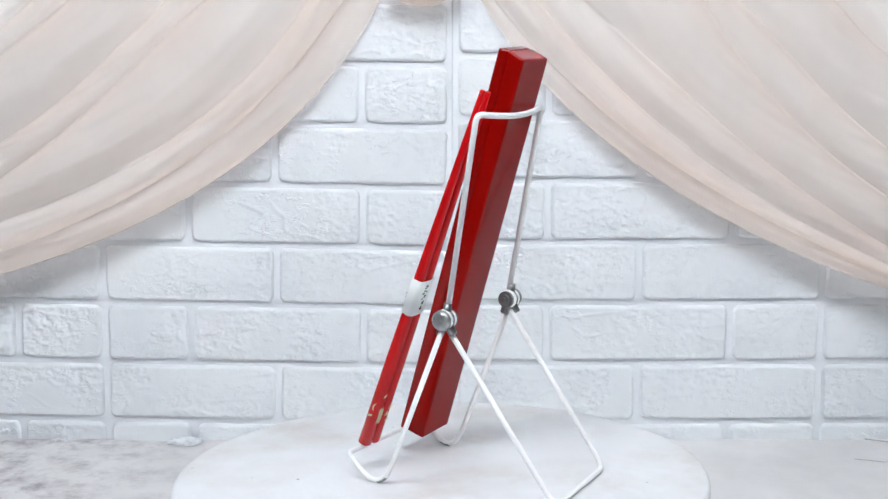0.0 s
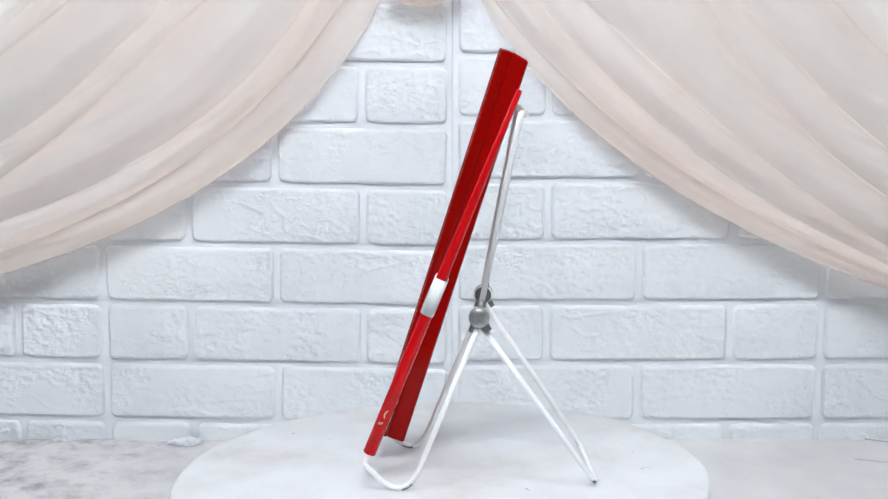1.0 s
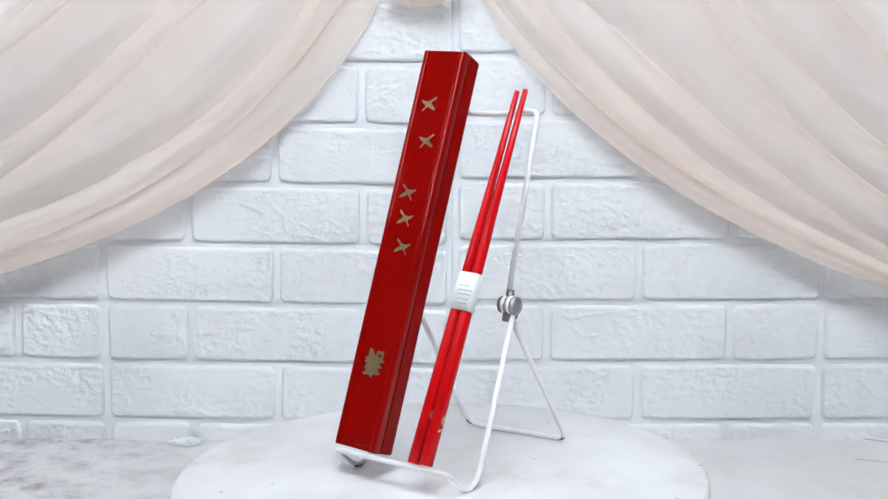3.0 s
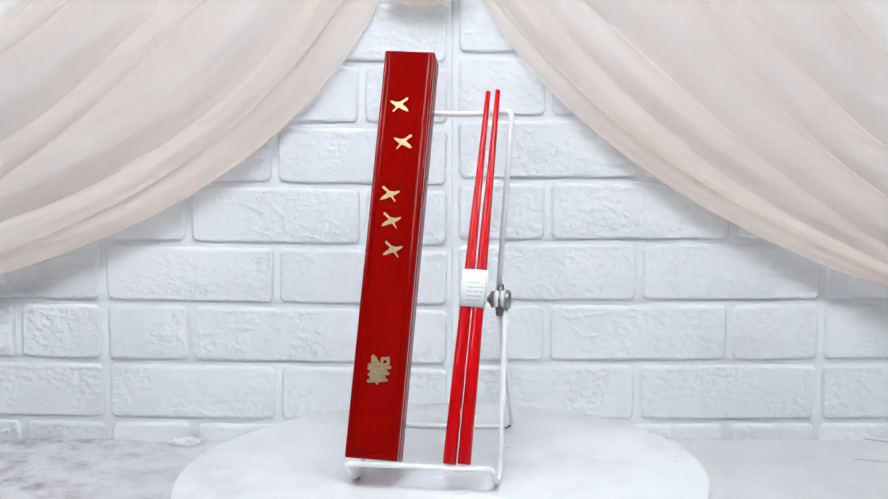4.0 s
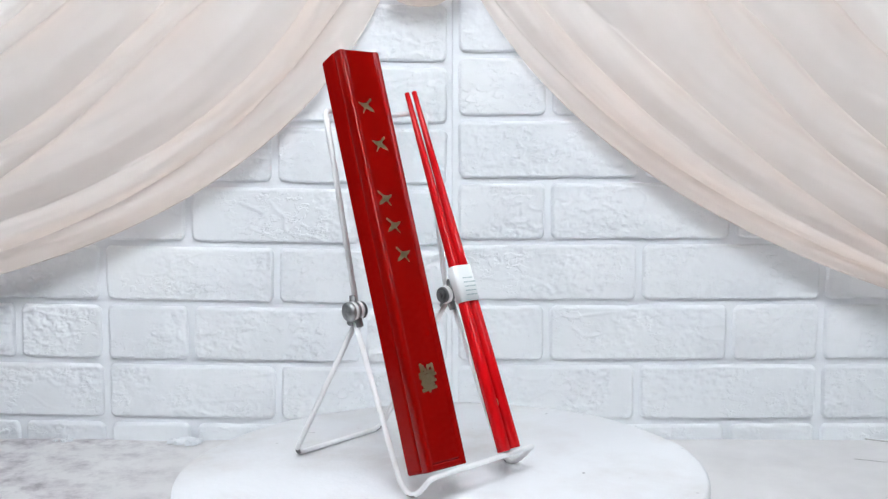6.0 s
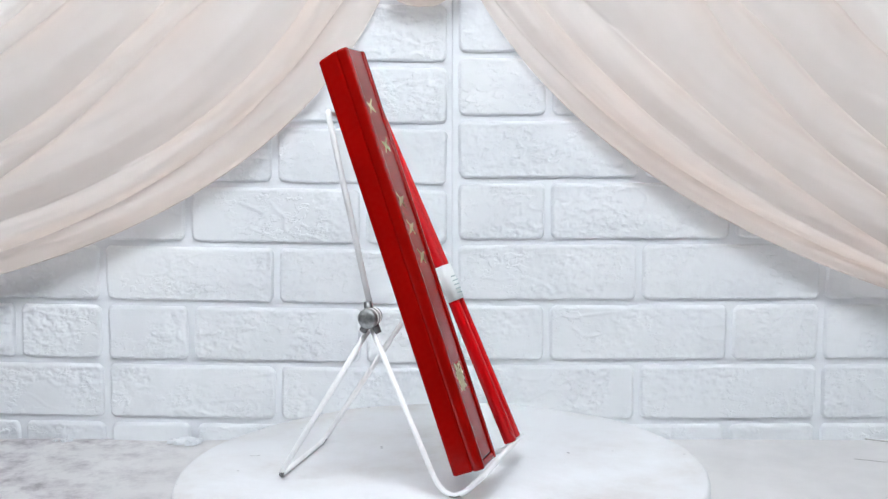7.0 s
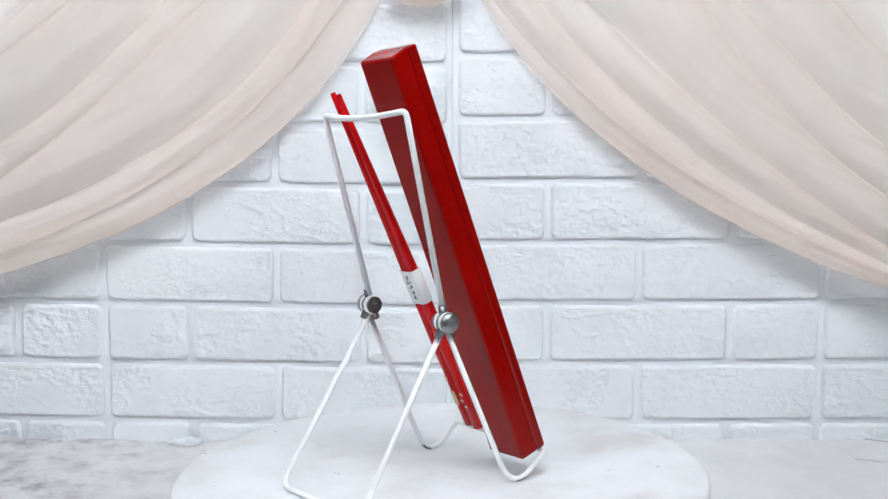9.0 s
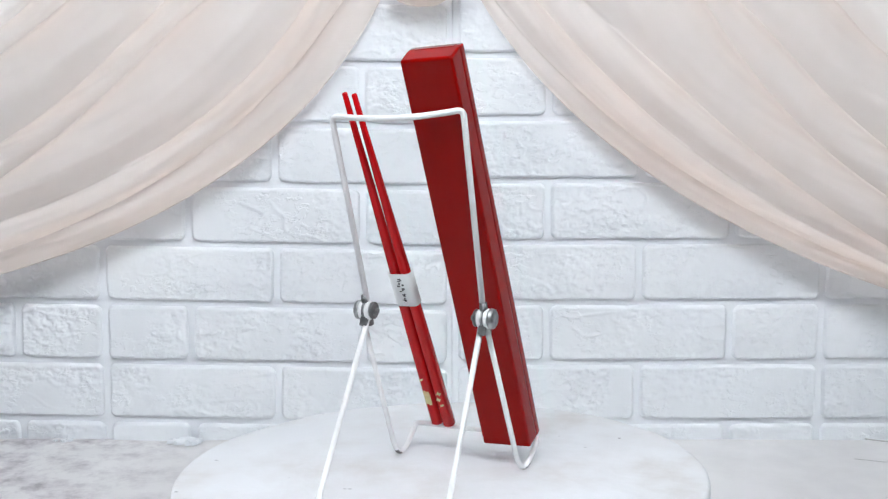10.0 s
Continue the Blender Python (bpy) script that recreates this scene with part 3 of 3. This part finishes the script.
def build_curtain(low, high, hem, folds, seed):
    """A swag of sheer cloth with a turned hem: hanging curves between its lower hem and its upper edge, with real overlapping tucks along them.
    hem, folds: where the hem and each tuck lie across the cloth at its top, middle and outer end; a tuck's overlap (below zero: the lower layer laps over the upper), its depth, and where it begins and runs out."""
    low, high = [Vector(p) for p in low], [Vector(p) for p in high]
    nu, span, turned = 96, 22, 0.07
    bm = bmesh.new()
    columns = []
    for i in range(nu + 1):
        u = i / nu
        line = [sway(hem, u)]
        laps, deep, behind = [0.0], [0.0], 0.0
        for k, (across, lap, depth, start, stop) in enumerate(folds):
            c = sway(across, u) + 0.006 * noise.noise(Vector((u * 2.2, k * 4.0, seed)))
            full = min(1.0, max(0.0, (u - start + 0.12) / 0.24)) * min(1.0, max(0.0, (stop - u + 0.12) / 0.24))
            full = full * full * (3 - 2 * full) * max(0.25, 0.9 + 0.5 * noise.noise(Vector((u * 2.1, k * 7.3 + 0.4, seed + 3))))
            line.append(max(c, line[-1] + 0.016))
            laps.append(lap * full)
            deep.append(1.15 * depth * full)
        line.append(1.0)
        laps.append(0.0)
        deep.append(0.0)
        last = len(line) - 1
        wide = max(0.003, turned * min(1.0, max(0.0, (u - 0.25) / 0.3)))
        path = [(line[0] + wide * (1 - j / 6), -0.0016 * math.sin(math.pi * j / 12 + math.pi / 2)) for j in range(6)]
        for k in range(last):
            v0, v1 = line[k], line[k + 1]
            lap = min(abs(laps[k + 1]), 0.55 * (line[k + 2] - v1 if laps[k + 1] > 0 else v1 - v0)) if k + 1 < last else 0.0
            rises = laps[k] <= 0
            start, stop = (v0 - behind if rises else v0), (v1 + lap if laps[k + 1] >= 0 else v1)
            from_h, to_h = (0.08 * deep[k] if rises else deep[k]), (deep[k + 1] if laps[k + 1] < 0 else 0.0)
            for j in range(span):
                t = j / (span - 1)
                ease = math.sin(math.pi / 2 * t) ** 1.25 if rises else t * t * (3 - 2 * t)
                swell = 0.06 * (v1 - v0) * math.sin(math.pi * t) ** 2 * (1 - 0.5 * t)
                path.append((start + (stop - start) * t, from_h + (to_h - from_h) * ease + swell))
            e = deep[k + 1]
            lip = ((1.0, 0.10), (0.8, 0.18), (0.6, 0.28), (0.4, 0.42), (0.24, 0.58), (0.12, 0.74), (0.04, 0.88))
            if laps[k + 1] < 0:
                path += [(v1 - lap * back, e * out) for back, out in reversed(lip)]
                behind = lap
            else:
                path += [(v1 + lap * back, e * out) for back, out in lip]
                behind = 0.0
        row = []
        for v, h in path:
            q = [a.lerp(b, v) for a, b in zip(low, high)]
            p = bezier(q, u)
            small = 0.0024 * noise.noise(Vector((v * 7, u * 2.0, seed + 9))) + 0.0014 * noise.noise(Vector((v * 30, u * 3.0, seed + 17))) + 0.0005 * noise.noise(Vector((v * 75, u * 6.0, seed + 23)))
            row.append(bm.verts.new((p.x, p.y - h - small, p.z)))
        columns.append(row)
    for a, b in zip(columns, columns[1:]):
        for i in range(len(a) - 1):
            bm.faces.new((a[i], b[i], b[i + 1], a[i + 1]))
    ob = mesh_object("curtain", bm, M_VOILE, smooth=True)
    tagged(ob, "sheer pale peach voile draped in a swag before the brick wall", "curtain", "pair of draped curtains")


def build_gather():
    """The rolled bit of cloth between the two swags."""
    bm = bmesh.new()
    ends = [Vector(p) for p in ((-0.0424, 0.303, 0.3138), (-0.0161, 0.303, 0.3057), (0.0121, 0.303, 0.3147))]
    add_tube(bm, [bezier([ends[0], ends[1] * 2 - (ends[0] + ends[2]) / 2, ends[2]], i / 24) for i in range(25)], lambda u: 0.0095 + 0.003 * math.sin(math.pi * u), 28)
    for v in bm.verts:
        v.co += Vector((0, 0.0016, 0.0016)) * noise.noise(Vector((v.co.x * 30, v.co.y * 260, v.co.z * 260)))
    ob = mesh_object("curtain_gather", bm, M_VOILE, smooth=True)
    tagged(ob, "rolled peach voile gathered between the two swags", "curtain")


# ---------------------------------------------------------------- plaster bits on the table
def build_chip(x, y, length, width, thick, turn, seed):
    """A flat broken flake of plaster."""
    ob = bmesh.new()
    n = 30
    low, top = [], []
    for k in range(n):
        t = 2 * math.pi * k / n
        r = 1 + 0.5 * noise.noise(Vector((math.cos(t) * 2.6, math.sin(t) * 2.6, seed * 3.3))) + 0.3 * noise.noise(Vector((math.cos(t) * 8, math.sin(t) * 8, seed * 1.3)))
        p = Vector((math.cos(t) * length / 2 * r, math.sin(t) * width / 2 * r, 0))
        low.append(ob.verts.new(p))
        top.append(ob.verts.new(p * 0.9 + Vector((0, 0, thick * (0.8 + 0.9 * noise.noise(Vector((t * 2.5, seed, 1))))))))
    ob.faces.new(top)
    for k in range(n):
        ob.faces.new((low[k], low[(k + 1) % n], top[(k + 1) % n], top[k]))
    chip = mesh_object("plaster_chip", ob, M_BRICK)
    chip.matrix_basis = pose(x, y, TABLE_Z - 0.0005, 0, 0, turn)
    tagged(chip, "small broken white plaster flake lying by the wall", "plaster chip", "plaster chips on the table")


CHIPS = ((-0.222, 0.312, 0.033, 0.014, 0.0030, 2, 1), (-0.214, 0.308, 0.014, 0.010, 0.0040, 25, 6), (-0.327, 0.312, 0.006, 0.005, 0.003, 20, 2), (-0.322, 0.314, 0.004, 0.004, 0.0028, 60, 3),
         (-0.335, 0.314, 0.004, 0.003, 0.002, 10, 4))


# ---------------------------------------------------------------- lamps
def build_led_panel(eye, target):
    p = tagged(new("led_panel"), "rectangular studio LED panel lamp shining on the turntable", "studio lamp", "pair of studio lamps")
    p.matrix_basis = look(eye, target)
    w, h = 0.15, 0.39
    part("diffuser", box_mesh(-w / 2, w / 2, -h / 2, h / 2, -0.003, 0), M_LED, p)
    part("housing", box_mesh(-w / 2 - 0.012, w / 2 + 0.012, -h / 2 - 0.012, h / 2 + 0.012, 0.0005, 0.03, bevel=0.004), M_BLACK, p)
    bm = bmesh.new()
    inv = p.matrix_basis.inverted()
    foot = Vector((eye[0], eye[1], FLOOR_Z))
    add_tube(bm, [inv @ (foot + Vector((0, -0.02, 0.0))), inv @ Vector((eye[0], eye[1] - 0.02, eye[2]))], 0.012, 12)
    part("stand", bm, M_BLACK, p)


SOFTBOX_EYE = (-0.03, -0.38, 0.84)


def build_softbox():
    c = tagged(new("softbox"), "square white overhead studio softbox above the table", "studio lamp")
    c.matrix_basis = look(SOFTBOX_EYE, (0, 0.14, 0.05))
    bm = bmesh.new()
    outer = [(-0.23, -0.19), (0.23, -0.19), (0.23, 0.19), (-0.23, 0.19)]
    inner = [(-0.06, -0.06), (0.06, -0.06), (0.06, 0.06), (-0.06, 0.06)]
    a = [bm.verts.new((x, y, 0.0)) for x, y in outer]
    b = [bm.verts.new((x, y, 0.18)) for x, y in inner]
    for i in range(4):
        bm.faces.new((a[i], a[(i + 1) % 4], b[(i + 1) % 4], b[i]))
    bm.faces.new(b)
    part("hood", bm, M_BLACK, c)
    bm = bmesh.new()
    inv = c.matrix_basis.inverted()
    add_tube(bm, [(0, 0, 0.18), inv @ (c.matrix_basis @ Vector((0, 0, 0.18)) + Vector((0, 0, 0.55)))], 0.012, 12)
    part("boom", bm, M_BLACK, c)
    lamp = bpy.data.lights.new("softbox_lamp", "AREA")
    lamp.shape, lamp.size, lamp.size_y, lamp.energy, lamp.color = "RECTANGLE", 0.44, 0.36, SOFTBOX_WATTS, (0.885, 0.95, 1.0)
    ob = new("softbox_lamp", lamp)
    ob.matrix_basis = look(SOFTBOX_EYE, (0, 0.14, 0.05)) @ Matrix.Translation((0, 0, -0.004))


# ---------------------------------------------------------------- brick wall
def brick_mesh(w, h, seed, fine):
    step = 0.0010 if fine else 0.006
    grain = 0.55 + 1.2 * abs(noise.noise(Vector((seed * 0.731, 0.3, 0.7))))
    nx, nz = max(6, int(w / step)), max(4, int(h / step))
    bm = bmesh.new()
    grid = []
    for i in range(nx + 1):
        col = []
        for j in range(nz + 1):
            x, z = w * (i / nx - 0.5), h * (j / nz - 0.5)
            q = Vector((x + seed * 1.7, seed * 0.9, z))
            cx, cz = abs(x) - w / 2 + 0.006, abs(z) - h / 2 + 0.006
            e = 0.006 - math.hypot(max(cx, 0.0), max(cz, 0.0)) - min(max(cx, cz), 0.0)
            e -= 0.0005 + 0.0007 * noise.noise(q * 50 + Vector((0, 9, 0))) + 0.0004 * noise.noise(q * 160 + Vector((0, 4, 0)))
            r = max(0.0, min(1, e / 0.0021))
            lift = 0.0042 * math.sqrt(max(0.0, 1 - (1 - r) ** 2))
            mask = max(0.0, min(1.0, (noise.noise(q * 24) + noise.noise(q * 9) * 0.6 + 0.22) * 3.0))
            rough = noise.fractal(Vector((q.x * 150, q.y, q.z * 210)) + Vector((3, 0, 0)), 0.55, 2.2, 5)
            step_up = max(0.0, min(1.0, (rough - 0.10) / 0.14)) - 0.7 * max(0.0, min(1.0, (-0.22 - rough) / 0.14))
            ridge = max(0.0, 1 - abs(noise.noise(Vector((q.x * 26, q.y, q.z * 60)) + Vector((5, 1, 2)))) * 13) * max(0.0, min(1.0, noise.noise(q * 16 + Vector((8, 8, 8))) * 3))
            lift += r * (0.0004 * noise.noise(q * 28) + grain * mask * (0.00052 * step_up + 0.00025 * rough) + 0.0006 * ridge)
            y = min(0.0015, -e * 1.5) if e < 0 else -lift
            col.append(bm.verts.new((x, y, z)))
        grid.append(col)
    for i in range(nx):
        for j in range(nz):
            bm.faces.new((grid[i][j], grid[i + 1][j], grid[i + 1][j + 1], grid[i][j + 1]))
    me = bpy.data.meshes.new("brick")
    bm.to_mesh(me)
    bm.free()
    me.materials.append(M_BRICK)
    me.polygons.foreach_set("use_smooth", [True] * len(me.polygons))
    return me


def build_brick_wall():
    wall = tagged(new("wall_north"), "white painted brick-relief wall panels with recessed joints", "wall", kind="structure")
    wall.location = (0, WALL_Y, 0)
    for x0, x1 in ((-1.9, 0.0087), (0.0091, 1.9)):
        part("panel", box_mesh(x0, x1, 0, 0.05, FLOOR_Z, 1.75), M_JOINT, wall)
    seed = 0
    # panels: left edge, brick length, joint, course height, lowest course at x_ref, slope
    left = (-0.2889, 0.1444, 0.0049, 0.0518, -0.0603, -0.108, -0.017)
    right = (0.0140, 0.1532, 0.0050, 0.0528, -0.0597, 0.105, 0.004)
    for (x0, length, joint, pitch, z0, xref, slope), shifts in ((left, (-2, -1, 0)), (right, (0, 1))):
        width = 2 * length + 2 * joint
        half = (length - joint) / 2
        for shift in shifts:
            for k in range(-1, 9):
                x = x0 + shift * width
                for ln in ((length, length) if k % 2 == 0 else (half, length, half)):
                    xc = x + ln / 2
                    x += ln + joint
                    zc = z0 + pitch * k + (pitch - 0.0046) / 2 + slope * (xc - xref)
                    seed += 1
                    ob = new("brick", brick_mesh(ln, pitch - 0.0046, seed, -0.45 < xc < 0.45 and zc < 0.33))
                    ob.parent = wall
                    ob.matrix_basis = pose(xc, 0, zc, 0, -math.degrees(math.atan(slope)), 0)


# ---------------------------------------------------------------- build
build_room()
build_table()
platter = build_turntable()
easel = build_easel()
chopstick_box = build_box()
sticks = [build_stick(a, b, marks, side) for (a, b), marks, side in zip(STICKS, MARKS, SIDE_MARKS)]
band, band_pose = build_band()
build_curtain(((-0.0131, 0.318, 0.3271), (-0.1312, 0.312, 0.1375), (-0.4006, 0.28, 0.0753)), ((-0.3343, 0.31, 0.3263), (-0.3592, 0.298, 0.298), (-0.3857, 0.27, 0.2783)),
              (0.08, -0.02, -0.05),
              (((0.16, 0.10, 0.03), 0.040, 0.0095, -0.2, 1.2), ((0.25, 0.205, 0.16), -0.030, 0.0050, -0.2, 0.55), ((0.46, 0.49, 0.27), -0.030, 0.0085, -0.2, 1.2),
               ((0.58, 0.58, 0.42), -0.030, 0.0065, 0.1, 1.2), ((0.82, 0.82, 0.77), -0.030, 0.0085, -0.2, 1.2), ((0.92, 0.905, 0.88), -0.025, 0.0050, -0.2, 1.2)), 3)
build_curtain(((0.0235, 0.318, 0.3271), (0.1106, 0.312, 0.1413), (0.4062, 0.28, 0.0602)), ((0.3531, 0.31, 0.3263), (0.3732, 0.298, 0.298), (0.391, 0.27, 0.2695)),
              (-0.02, -0.015, -0.05),
              (((0.0, 0.060, 0.0), 0.060, 0.0120, 0.3, 1.2), ((0.10, 0.15, 0.03), -0.025, 0.0045, -0.2, 0.42), ((0.20, 0.285, 0.07), -0.030, 0.0065, 0.3, 1.2), ((0.53, 0.475, 0.26), -0.030, 0.0085, -0.2, 1.2),
               ((0.57, 0.61, 0.43), -0.030, 0.0070, 0.1, 1.2), ((0.83, 0.83, 0.78), -0.030, 0.0085, -0.2, 1.2)), 5)
build_gather()
build_led_panel((0.694, -0.645, 0.785), (0, 0, 0.1))
build_led_panel((-0.694, -0.645, 0.785), (0, 0, 0.1))
build_softbox()
for chip in CHIPS:
    build_chip(*chip)
build_brick_wall()


def motions():
    walk(platter, turn_rows(lean=False))
    walk(easel, turn_rows())
    walk(chopstick_box, turn_rows(box_pose()))
    for ob, shaft, m in sticks:
        walk(ob, turn_rows(m))
    walk(band, turn_rows(band_pose))


motions()
